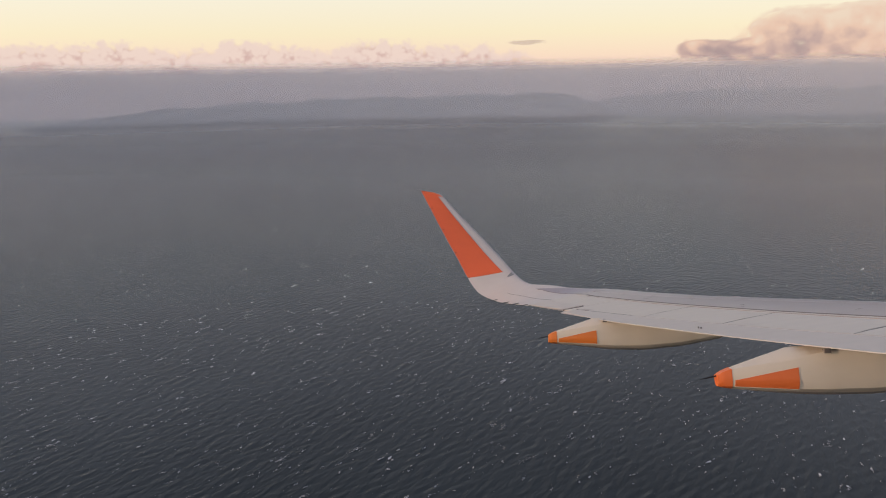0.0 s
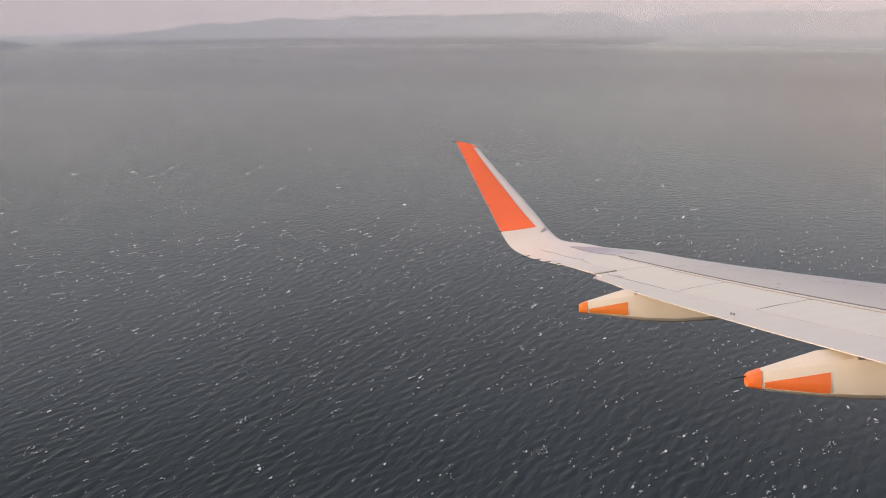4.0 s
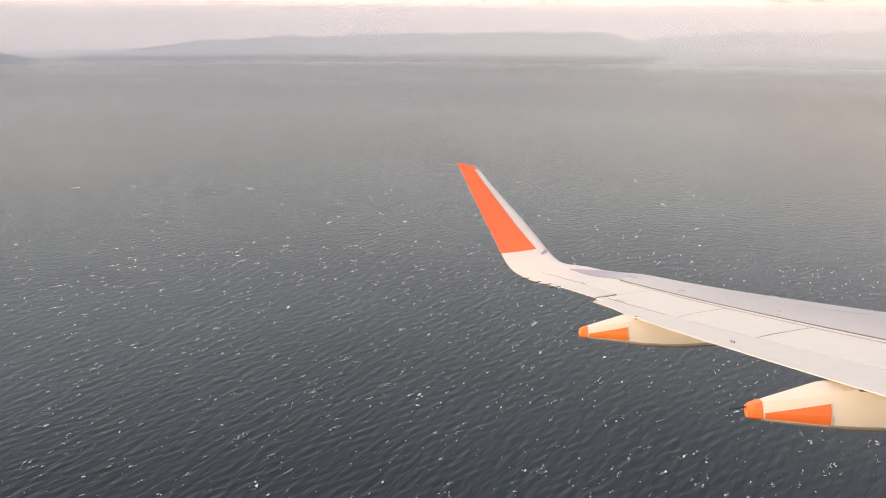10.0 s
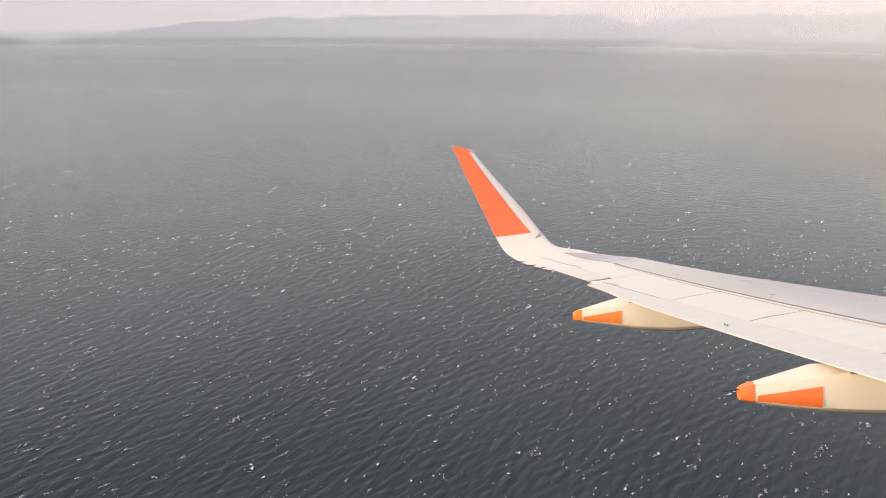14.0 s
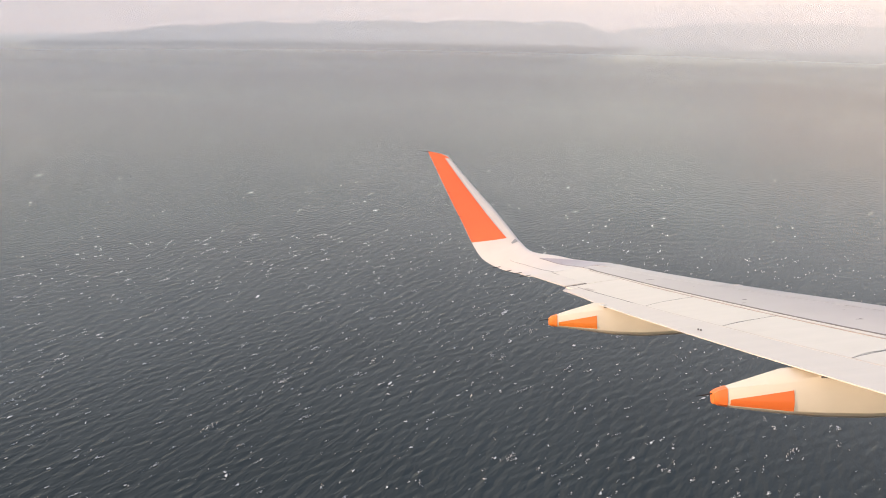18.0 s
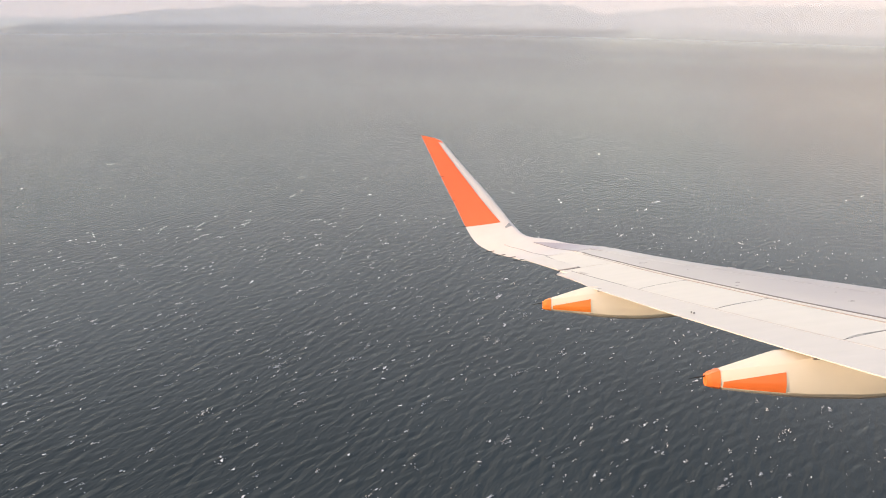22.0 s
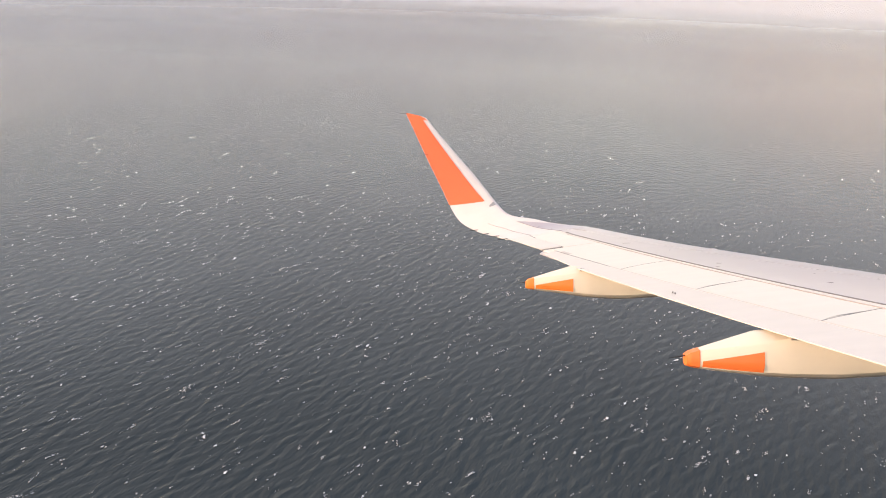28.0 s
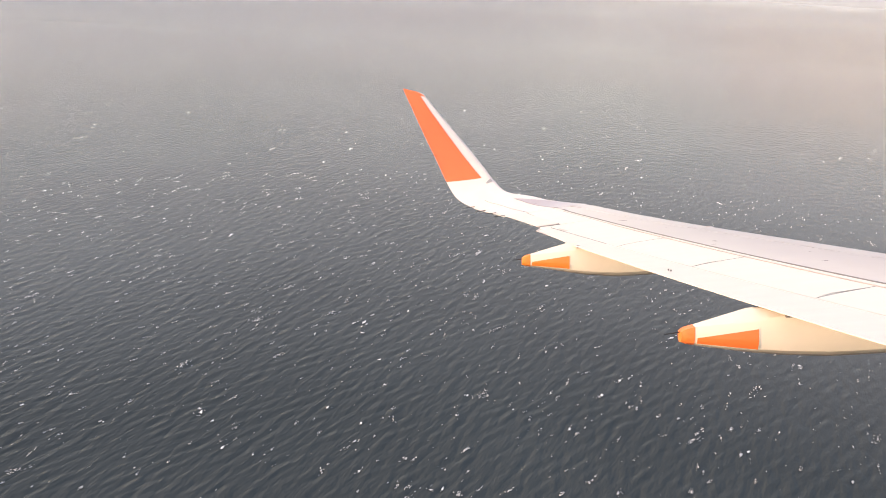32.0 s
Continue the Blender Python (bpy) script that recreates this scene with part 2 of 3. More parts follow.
def haze_material(name, alpha, z0, z1, z2, z3):
    """Sheet that imitates haze: it thickens from z0 to z1 and thins out again from z2 to z3, with drifting wisps."""
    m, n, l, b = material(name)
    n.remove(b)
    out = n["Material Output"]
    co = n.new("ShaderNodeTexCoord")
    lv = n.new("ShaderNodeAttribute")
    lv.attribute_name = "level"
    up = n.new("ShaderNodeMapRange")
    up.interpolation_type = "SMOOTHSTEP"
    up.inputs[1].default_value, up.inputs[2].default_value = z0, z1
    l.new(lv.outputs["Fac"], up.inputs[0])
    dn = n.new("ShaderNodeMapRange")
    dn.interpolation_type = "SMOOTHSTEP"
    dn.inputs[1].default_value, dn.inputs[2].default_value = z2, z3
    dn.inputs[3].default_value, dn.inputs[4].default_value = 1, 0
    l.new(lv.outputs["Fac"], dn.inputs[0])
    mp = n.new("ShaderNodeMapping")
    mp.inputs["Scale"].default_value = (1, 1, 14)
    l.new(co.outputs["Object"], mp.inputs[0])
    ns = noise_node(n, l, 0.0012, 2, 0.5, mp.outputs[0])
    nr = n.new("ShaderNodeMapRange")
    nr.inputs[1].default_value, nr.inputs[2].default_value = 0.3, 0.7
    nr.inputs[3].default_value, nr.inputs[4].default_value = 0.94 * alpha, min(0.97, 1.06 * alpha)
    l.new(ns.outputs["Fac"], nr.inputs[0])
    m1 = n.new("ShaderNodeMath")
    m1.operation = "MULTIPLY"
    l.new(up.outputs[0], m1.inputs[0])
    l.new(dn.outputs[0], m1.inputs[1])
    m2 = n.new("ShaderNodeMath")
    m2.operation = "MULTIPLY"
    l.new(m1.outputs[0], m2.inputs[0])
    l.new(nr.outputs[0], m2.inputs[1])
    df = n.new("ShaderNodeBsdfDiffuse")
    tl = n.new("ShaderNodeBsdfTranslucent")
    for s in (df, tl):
        s.inputs["Color"].default_value = (*HAZE_COLOUR, 1)
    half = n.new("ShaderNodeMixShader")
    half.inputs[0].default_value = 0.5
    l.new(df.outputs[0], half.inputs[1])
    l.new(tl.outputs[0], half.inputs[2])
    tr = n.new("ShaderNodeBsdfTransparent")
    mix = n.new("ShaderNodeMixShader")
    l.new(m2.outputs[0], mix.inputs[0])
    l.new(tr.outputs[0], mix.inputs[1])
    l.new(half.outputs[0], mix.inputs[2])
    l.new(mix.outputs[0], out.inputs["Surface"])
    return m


# colour of the imitated haze, the same on every veil
HAZE_COLOUR = (0.845, 0.865, 0.94)


# ---- mesh helpers ----
def mesh_ob(name, verts, faces, mat, parent=None, label="", smooth=True):
    me = bpy.data.meshes.new(name)
    me.from_pydata([tuple(v) for v in verts], [], faces)
    me.materials.append(mat)
    if smooth:
        me.polygons.foreach_set("use_smooth", [True] * len(me.polygons))
    me.update()
    ob = new(name, me)
    if parent:
        ob.parent = parent
    return tagged(ob, label)


def loft(name, rings, mat, parent, label="", smooth=True, closed=True, caps=True):
    """A skin over rings of equal length."""
    k = len(rings[0])
    verts = [p for r in rings for p in r]
    faces = []
    for i in range(len(rings) - 1):
        for j in range(k if closed else k - 1):
            a, b = i * k + j, i * k + (j + 1) % k
            faces.append((a, b, b + k, a + k))
    if caps and closed:
        faces.append(tuple(range(k))[::-1])
        faces.append(tuple(range((len(rings) - 1) * k, len(rings) * k)))
    ob = mesh_ob(name, verts, faces, mat, parent, label, smooth)
    bm = bmesh.new()
    bm.from_mesh(ob.data)
    bmesh.ops.recalc_face_normals(bm, faces=bm.faces)
    bm.to_mesh(ob.data)
    bm.free()
    if smooth:
        ob.data.polygons.foreach_set("use_smooth", [True] * len(ob.data.polygons))
        ob.data.set_sharp_from_angle(angle=radians(35))
    return ob


def rod(name, a, b, r, mat, parent, label=""):
    a, b = Vector(a), Vector(b)
    d = (b - a).normalized()
    u = d.orthogonal().normalized()
    v = d.cross(u)
    rings = []
    for p, q in ((a, r), (a.lerp(b, 0.7), r * 0.8), (b, r * 0.35)):
        rings.append([p + (u * math.cos(t) + v * math.sin(t)) * q for t in np.linspace(0, 2 * math.pi, 7)[:-1]])
    return loft(name, rings, mat, parent, label)


# ---- sea ----
SEA_REACH = 4950.0
ALTITUDE = 170.0


def waves(x, y, cell):
    rng = np.random.default_rng(5)
    h = np.zeros_like(x)
    across = radians(-WAVE_TURN)
    for i in range(26):
        lam = 2.2 * (8.0 / 2.2) ** (i / 25)
        ang = across + rng.normal(0, 0.32)
        kx, ky = math.cos(ang) * 2 * math.pi / lam, math.sin(ang) * 2 * math.pi / lam
        amp = 0.0118 * lam ** 0.5
        h += amp * np.clip((lam / cell - 2.2) / 2.5, 0, 1) * np.cos(kx * x + ky * y + rng.uniform(0, 6.28))
    return h


def build_sea():
    fine = np.radians(np.linspace(-44, 44, 701))
    rest = np.radians(np.linspace(44, 316, 69))[1:-1]
    az = np.concatenate([fine, rest])
    rad = np.concatenate([[60, 110], np.geomspace(170, 1000, 500), np.geomspace(1012, SEA_REACH, 110)])
    A, Rr = np.meshgrid(az, rad)
    x, y = Rr * np.sin(A), Rr * np.cos(A)
    cell = Rr * 0.0036
    cell = np.where((np.abs(A) > radians(44.01)) | (Rr > 1005), 1e4, cell)
    z = waves(x, y, cell)
    z[0], z[-1] = 0, 0
    na, nr = len(az), len(rad)
    verts = np.concatenate([[[0, 0, 0]], np.stack([x.ravel(), y.ravel(), z.ravel()], 1)])
    i, j = np.meshgrid(np.arange(nr - 1), np.arange(na), indexing="ij")
    a = 1 + i * na + j
    b = 1 + i * na + (j + 1) % na
    quads = np.stack([a, a + na, b + na, b], -1).reshape(-1, 4)
    tris = [(0, 1 + k, 1 + (k + 1) % na) for k in range(na)]
    faces = quads.tolist()
    return mesh_ob("water", verts.tolist(), faces + [t[::-1] for t in tris], sea_water)


water = tagged(build_sea(), "dark grey-blue choppy open sea with wind waves", "water", kind="structure")


def build_foam():
    rng = np.random.default_rng(11)
    verts, faces = [], []

    def patch(cx, cy, long, wide, turn):
        k = int(rng.integers(6, 9))
        t = np.sort(rng.uniform(0, 2 * math.pi, k))
        rr = rng.uniform(0.3, 1.0, k)
        u, v = long * rr * np.cos(t), wide * rr * np.sin(t)
        c, s = math.cos(turn), math.sin(turn)
        base = len(verts)
        for p, q in zip(u, v):
            verts.append((cx + p * c - q * s, cy + p * s + q * c, 0.34 + rng.uniform(0, 0.1)))
        verts.append((cx, cy, 0.5))
        for m in range(k):
            faces.append((base + m, base + (m + 1) % k, base + k))

    spots = []
    for lo, hi, count in ((190, 600, 3500), (600, 900, 1000), (900, 1500, 500), (1500, 3000, 80)):
        r = np.sqrt(rng.uniform(lo * lo, hi * hi, count))
        a = np.radians(rng.uniform(-40, 44, count))
        spots += list(zip(r * np.sin(a), r * np.cos(a), r))
    along = math.pi / 2 - radians(WAVE_TURN)
    for x, y, r in spots:
        grow = 1 + max(0, r - 600) / 6000
        long = (0.58 if r < 700 else 0.46) * rng.lognormal(0, 0.55) * grow
        turn = along + rng.normal(0, 0.3)
        patch(x, y, long, long * rng.uniform(0.3, 0.6), turn)
        for _ in range(int(rng.integers(0, 4))):
            k = rng.uniform(-1.6, 1.6) * long
            patch(x + k * math.cos(turn) + rng.normal(0, 0.35) * long, y + k * math.sin(turn) + rng.normal(0, 0.35) * long,
                  long * rng.uniform(0.15, 0.45), long * rng.uniform(0.12, 0.3), turn + rng.normal(0, 0.4))
        breaker = rng.uniform()
        if breaker < 0.2:
            for _ in range(9 if breaker > 0.022 else 26):
                far = 1.0 if breaker > 0.022 else 2.3
                p, q = rng.normal(0, 1.1) * far, rng.normal(0, 0.3) * far
                patch(x + p * math.cos(turn) - q * math.sin(turn), y + p * math.sin(turn) + q * math.cos(turn),
                      rng.uniform(0.25, 0.85) * grow, rng.uniform(0.12, 0.32) * grow, turn + rng.normal(0, 0.3))
    return mesh_ob("whitecaps", verts, faces, foam_white, smooth=False)


tagged(build_foam(), "small white foam crests scattered over the sea", "whitecaps", kind="stuff")


# ---- far land, mist and clouds ----
def ridge(name, label, az0, az1, dist, depth, tops, seed, steps=150):
    """A hill that stands in the sea: az in degrees clockwise of +y, tops: (share of the length, height)."""
    us, hs = [p for p, _ in tops], [h for _, h in tops]
    rng_off = seed * 37.1
    rows = 14
    verts, faces = [], []
    for i in range(steps + 1):
        u = i / steps
        a = radians(az0 + (az1 - az0) * u)
        top = float(np.interp(u, us, hs))
        for j in range(rows + 1):
            v = j / rows
            prof = math.sin(min(1, v * 1.15) * math.pi / 2) ** 0.8 if v < 0.87 else 1 - (v - 0.87) * 2
            d = dist + depth * (v - 0.15 * math.sin(u * 9 + seed))
            x, y = d * math.sin(a), d * math.cos(a)
            nz = noise.fractal(Vector((x * 0.006 + rng_off, y * 0.006, seed)), 0.9, 2.1, 6)
            z = top * prof * (1 + 0.14 * nz) + 5 * nz * prof - 2
            verts.append((x, y, z if j else -4))
    for i in range(steps):
        for j in range(rows):
            p = i * (rows + 1) + j
            faces.append((p, p + 1, p + rows + 2, p + rows + 1))
    ob = mesh_ob(name, verts, faces, hill_brown)
    return tagged(ob, label, "hill", kind="structure")


ridge("headland", "long dark headland with a steep end, half lost in mist", -30, 10.5, 3680, 380,
      [(0, 4), (0.15, 60), (0.35, 92), (0.55, 104), (0.8, 122), (0.88, 112), (0.96, 62), (1, 3)], 1)
ridge("island", "low dark island lying off the shore", -42, -31.5, 3620, 140, [(0, 20), (0.25, 48), (0.55, 36), (0.8, 26), (1, 2)], 2, 70)
ridge("island", "small low island lying off the shore", -31, -26, 3640, 110, [(0, 2), (0.3, 18), (0.6, 30), (1, 2)], 3, 40)
ridge("far_hills", "pale far range of hills on the horizon", 7, 50, 4550, 200,
      [(0, 30), (0.06, 75), (0.2, 110), (0.45, 124), (0.7, 112), (0.85, 130), (1, 115)], 4)


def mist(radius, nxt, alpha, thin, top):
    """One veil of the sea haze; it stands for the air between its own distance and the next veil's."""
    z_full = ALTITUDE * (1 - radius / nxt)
    mat = haze_material("haze_veil", alpha, 0, z_full, ALTITUDE + radius * math.tan(radians(thin)), ALTITUDE + radius * math.tan(radians(top)))
    cols, rows = 230, 3
    crest = ALTITUDE + radius * math.tan(radians(top)) + 1
    verts, faces, level = [], [], []
    turn = [radians(-46 + 92 * i / cols) for i in range(cols + 1)]
    # bent so that the veil takes more sun towards the right
    lean = [math.tan(a - radians(-12) - 0.37 * (a + radians(46))) for a in turn]      # the sheet swings away from the viewer at both ends
    swell = np.concatenate([[0], np.cumsum([(p + q) / 2 * radians(92 / cols) for p, q in zip(lean[:-1], lean[1:])])])
    swell = np.exp(swell - swell.min()) * 0.88
    for a, k in zip(turn, swell):
        k = min(k, 4930 / radius)
        for j in range(rows + 1):
            z = -2 + (crest + 2) * j / rows
            verts.append((radius * k * math.sin(a), radius * k * math.cos(a), max(-2, ALTITUDE + (z - ALTITUDE) * k)))
            level.append(z)
    for i in range(cols):
        for j in range(rows):
            p = i * (rows + 1) + j
            faces.append((p, p + 1, p + rows + 2, p + rows + 1))
    ob = mesh_ob("mist", verts, faces, mat)
    ob.data.attributes.new("level", "FLOAT", "POINT").data.foreach_set("value", level)
    return tagged(ob, "see-through grey sheet imitating sea haze over the water", "mist", kind="stuff")


# distance of each veil and its share of the view: thin haze that lightens the near sea, thicker mist off the shore
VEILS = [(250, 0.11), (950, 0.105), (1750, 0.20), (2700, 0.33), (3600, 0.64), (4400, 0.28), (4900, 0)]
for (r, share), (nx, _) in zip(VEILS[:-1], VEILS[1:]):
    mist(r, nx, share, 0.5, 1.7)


def cloud_mesh(verts, density, height, cols, rows, mat):
    faces = [(p, p + 1, p + rows + 2, p + rows + 1) for i in range(cols) for j in range(rows) for p in (i * (rows + 1) + j,)]
    ob = mesh_ob("cloud", verts, faces, mat)
    for name, values in (("vapour", density), ("upness", height)):
        at = ob.data.attributes.new(name, "FLOAT", "POINT")
        at.data.foreach_set("value", values)
    return ob


def cloud_bank(label, az0, az1, dist, base, tall, seed):
    """A long bank of cumulus whose billowing front bulges and leans back towards its ragged top."""
    cols, rows = 260, 16
    verts, density, height = [], [], []
    for i in range(cols + 1):
        az = az0 + (az1 - az0) * i / cols
        a, ends = radians(az), min(1, i / 25, (cols - i) / 45)
        crown = 0.78 + 0.22 * noise.noise(Vector((az * 0.22, seed, 0))) + 0.16 * noise.noise(Vector((az * 0.9, seed, 5)))
        for j in range(rows + 1):
            v = j / rows
            bulge = 45 * math.cos(v * 1.3) + 30 * noise.noise(Vector((az * 0.8, v * 3, seed)))
            d = dist - bulge + 40 * v
            verts.append((d * math.sin(a), d * math.cos(a), base + tall * v))
            height.append(min(1, v / crown))
            density.append(max(-1.4, min(1.0, (crown - v) / 0.30, v * 6 - 0.4)) - (1 - ends) * 1.6)
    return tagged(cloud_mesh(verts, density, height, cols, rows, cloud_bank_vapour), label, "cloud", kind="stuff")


def cloud(label, az, el, dist, lobes, wide, tall, deep, mat):
    """A free cloud that bulges towards the viewer; lobes (across, up, half width, half height) in shares of its size."""
    a0 = radians(az)
    cx, cy, cz = dist * math.sin(a0), dist * math.cos(a0), ALTITUDE + dist * math.tan(radians(el))
    tx, ty = math.cos(a0), -math.sin(a0)
    cols, rows = 90, 40
    verts, density, height = [], [], []
    for i in range(cols + 1):
        u = -1 + 2 * i / cols
        for j in range(rows + 1):
            v = -1 + 2 * j / rows
            f = max(1 - ((u - ox) / w) ** 2 - ((v - oz) / h) ** 2 for ox, oz, w, h in lobes)
            rim = min(1, (1 - abs(u)) * 6, (1 - abs(v)) * 4)
            out = deep * math.sqrt(max(0.0, f)) * (0.8 + 0.4 * noise.noise(Vector((u * 5, v * 3, 1))))
            x, y = cx + tx * u * wide - math.sin(a0) * out, cy + ty * u * wide - math.cos(a0) * out
            verts.append((x, y, cz + v * tall))
            height.append(0.5 + 0.5 * v)
            density.append(max(-1.6, min(0.8, f * 1.2 - 0.25)) * rim - (1 - rim) * 1.8)
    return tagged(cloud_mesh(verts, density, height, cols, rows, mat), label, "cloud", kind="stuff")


cloud_bank("peach cumulus bank over the far land, its sunlight painted on", -46, 7, 4560, ALTITUDE + 20, 235, 3)
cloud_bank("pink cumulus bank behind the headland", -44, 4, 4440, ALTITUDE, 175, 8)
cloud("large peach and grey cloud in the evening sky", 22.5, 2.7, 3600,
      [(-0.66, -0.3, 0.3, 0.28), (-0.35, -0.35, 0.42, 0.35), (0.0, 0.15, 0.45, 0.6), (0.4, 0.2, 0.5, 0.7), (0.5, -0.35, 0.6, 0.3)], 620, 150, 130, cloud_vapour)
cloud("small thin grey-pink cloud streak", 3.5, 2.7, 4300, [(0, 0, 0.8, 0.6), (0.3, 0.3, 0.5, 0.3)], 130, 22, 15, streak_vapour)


# ---- the aircraft's wing ----
wing = tagged(new("aircraft_wing"), "pale grey airliner wing with an orange-red upturned winglet", "aircraft wing")
wing.matrix_world = WING_POSE
PROFILE_S = [0, 0.02, 0.06, 0.15, 0.3, 0.45, 0.6, 0.75, 0.9, 1]
PROFILE_H = [0, 0.009, 0.013, 0.018, 0.0245, 0.0275, 0.0235, 0.014, 0.005, 0]
PROFILE_L = [0, -0.014, -0.026, -0.045, -0.062, -0.060, -0.045, -0.026, -0.010, -0.004]


def wing_z(y):
    return (y - 1.98) * 0.08545 + 0.5733 * ((y - 2) / 15) ** 2


def wing_le(y):
    return -(y - 1.98) * 0.5206 if y < 15.4 else -6.987 - (y - 15.4) * 1.16


def wing_te(y):
    return -6.14 - (y - 6.4) * 0.2689 if y > 6.4 else -6.14 + (6.4 - y) * 0.02


def wing_pt(y, s, low=False, lift=0.0):
    c = wing_le(y) - wing_te(y)
    h = np.interp(s, PROFILE_S, PROFILE_L if low else PROFILE_H)
    rise = (1 - s) ** 2 * np.interp(y, [9.0, 10.4, 11.5, 12.5, 13.5, 14.5, 15.5], [-0.03, -0.02, 0.005, 0.02, 0.035, 0.065, 0.11])      # the nose bows up towards the winglet
    return Vector((wing_le(y) - s * c, y, wing_z(y) - 0.05 - 0.10 * s + rise + c * h + lift))


def s_at(y, x):
    return (wing_le(y) - x) / (wing_le(y) - wing_te(y))


def seam_s(y):
    return s_at(y, np.interp(y, [2, 9.04, 10.35, 11.66, 14.33, 17.1], [-3.4, -5.54, -5.935, -6.335, -7.16, -8.15]))


def hinge_s(y):
    return s_at(y, np.interp(y, [13.4, 14.09, 15.45, 17.11], [-7.45, -7.69, -8.09, -8.63]))


def bow(u):
    """Sideways bow of a spoiler's end from its hinge (u = 0) to its rear edge."""
    return float(np.interp(u, [0, 0.65, 0.86, 1], [1, 0.63, 0.31, 0]))


def slab(name, y0, y1, f0, f1, mat, label="", thick=0.035, lift=0.0, ny=14, ns=8, tail=0.0, skew=0.0):
    """A skin panel from share f0(y) to f1(y) of the chord, with its own thickness and slightly rounded rim."""
    rings = []
    for i in range(ny + 1):
        y = y0 + (y1 - y0) * i / ny
        a, b = f0(y), f1(y)
        ring = []
        for j in range(ns + 1):
            s = a + (b - a) * j / ns
            soft = -0.0015 if j in (0, ns) or i in (0, ny) else 0.0
            ring.append(wing_pt(y + skew * bow(j / ns), s, lift=lift + soft))
        for j in range(ns, -1, -1):
            s = a + (b - a) * j / ns
            ring.append(wing_pt(y + skew * bow(j / ns), s, lift=lift - thick * (1 - tail * j / ns)))
        rings.append(ring)
    return loft(name, rings, mat, wing, label)


const = lambda v: (lambda y: v)

# inner body, seen only in the gaps and from below
body_rings = []
for y in np.linspace(2.0, 15.6, 40):
    end = 0.90 if y < 13.95 else min(0.84, hinge_s(y) + 0.06)
    ss = np.concatenate([np.linspace(0.03, 0.15, 4), np.linspace(0.25, end, 9)])
    ring = [wing_pt(y, s, lift=-0.03) for s in ss] + [wing_pt(y, s, True) for s in ss[::-1]]
    body_rings.append(ring)
loft("wing_body", body_rings, seal_dark, wing, "dark sealed structure seen in the panel gaps")
low_rings = []
for y in np.linspace(2.0, 15.6, 40):
    ss = np.linspace(0.06, 0.97 if y < 13.9 else 0.86, 12)
    low_rings.append([wing_pt(y, s, True, -0.004) for s in ss] + [wing_pt(y, s, True, 0.01) for s in ss[::-1]])
loft("lower_skin", low_rings, skin_grey_shade, wing)

# nose of the wing: slats with the fixed skin behind them
def nose(name, y0, y1, f1, mat, label=""):
    rings = []
    for y in np.linspace(y0, y1, 12):
        b = f1(y)
        top = [wing_pt(y, s) for s in np.concatenate([[b], np.linspace(b, 0.06, 5)[1:], [0.04, 0.02, 0.007]])]
        nose_pt = [wing_pt(y, 0, lift=-0.004)]
        low = [wing_pt(y, s, True) for s in (0.007, 0.02, 0.06, 0.1)]
        back = [wing_pt(y, s, lift=-0.03) for s in (0.11, max(0.12, b - 0.01))]
        rings.append(top + nose_pt + low + back)
    return loft(name, rings, mat, wing, label)


SLATS = [2.0, 5.6, 9.0, 12.87, 15.5]
for a, b in zip(SLATS[:-1], SLATS[1:]):
    nose("slat", a + 0.01, b - 0.01, const(0.17), slat_grey_shade, "smooth pale leading-edge slat")
nub = [wing_pt(12.87 + a, 0.03 + b, lift=-0.005) for a, b in ((-0.03, -0.012), (0.03, -0.012), (0.03, 0.012), (-0.03, 0.012))]
loft("slat_stop", [nub, [p + Vector((0.0, 0.0, 0.014)) for p in nub]], slat_grey_shade, wing, "small pale stop on the leading edge")
slab("upper_skin", 2.0, 15.6, const(0.172), lambda y: seam_s(y) - 0.004, skin_grey_shade, ny=30)

SPOILERS = [5.0, 6.9, 8.57, 10.33, 11.92, 13.5]
for a, b in zip(SPOILERS[:-1], SPOILERS[1:]):
    slab("spoiler", a + 0.004, b - 0.004, lambda y: seam_s(y) + 0.036, const(0.8395), panel_grey, "flat grey spoiler panel", ns=16, skew=0.19)
slab("hinge_strip", 2.0, 15.5, lambda y: seam_s(y) + 0.004, lambda y: seam_s(y) + 0.030, panel_grey, ny=30, ns=2)
slab("fixed_panel", 2.0, 5.25, lambda y: seam_s(y) + 0.036, const(0.8395), panel_grey, lift=-0.003)
slab("fixed_panel", 13.46, 14.08, lambda y: seam_s(y) + 0.036, const(0.8395), panel_grey, lift=-0.003, ny=6)
slab("fixed_panel", 14.09, 15.5, lambda y: seam_s(y) + 0.036, lambda y: hinge_s(y) - 0.008, panel_grey)
slab("flap", 6.42, 13.83, const(0.8445), lambda y: 1.0 - 0.045 * min(1, max(0, (y - 12.4) / 1.4)), flap_grey, "pale grey trailing-edge flap, retracted", 0.05, 0.0, 24, tail=0.8)
slab("flap", 2.0, 6.40, const(0.8445), const(1.0), flap_grey, "pale grey trailing-edge flap, retracted", 0.05, 0.0, 8, tail=0.8)
slab("aileron", 14.14, 15.52, lambda y: hinge_s(y) + 0.008, lambda y: 0.90 + 0.01 * (y - 14), flap_grey, "pale grey aileron", 0.05, 0.012, 12, tail=0.8)
slab("filler_panel", 13.85, 14.08, const(0.8445), const(0.895), panel_grey, ny=3)

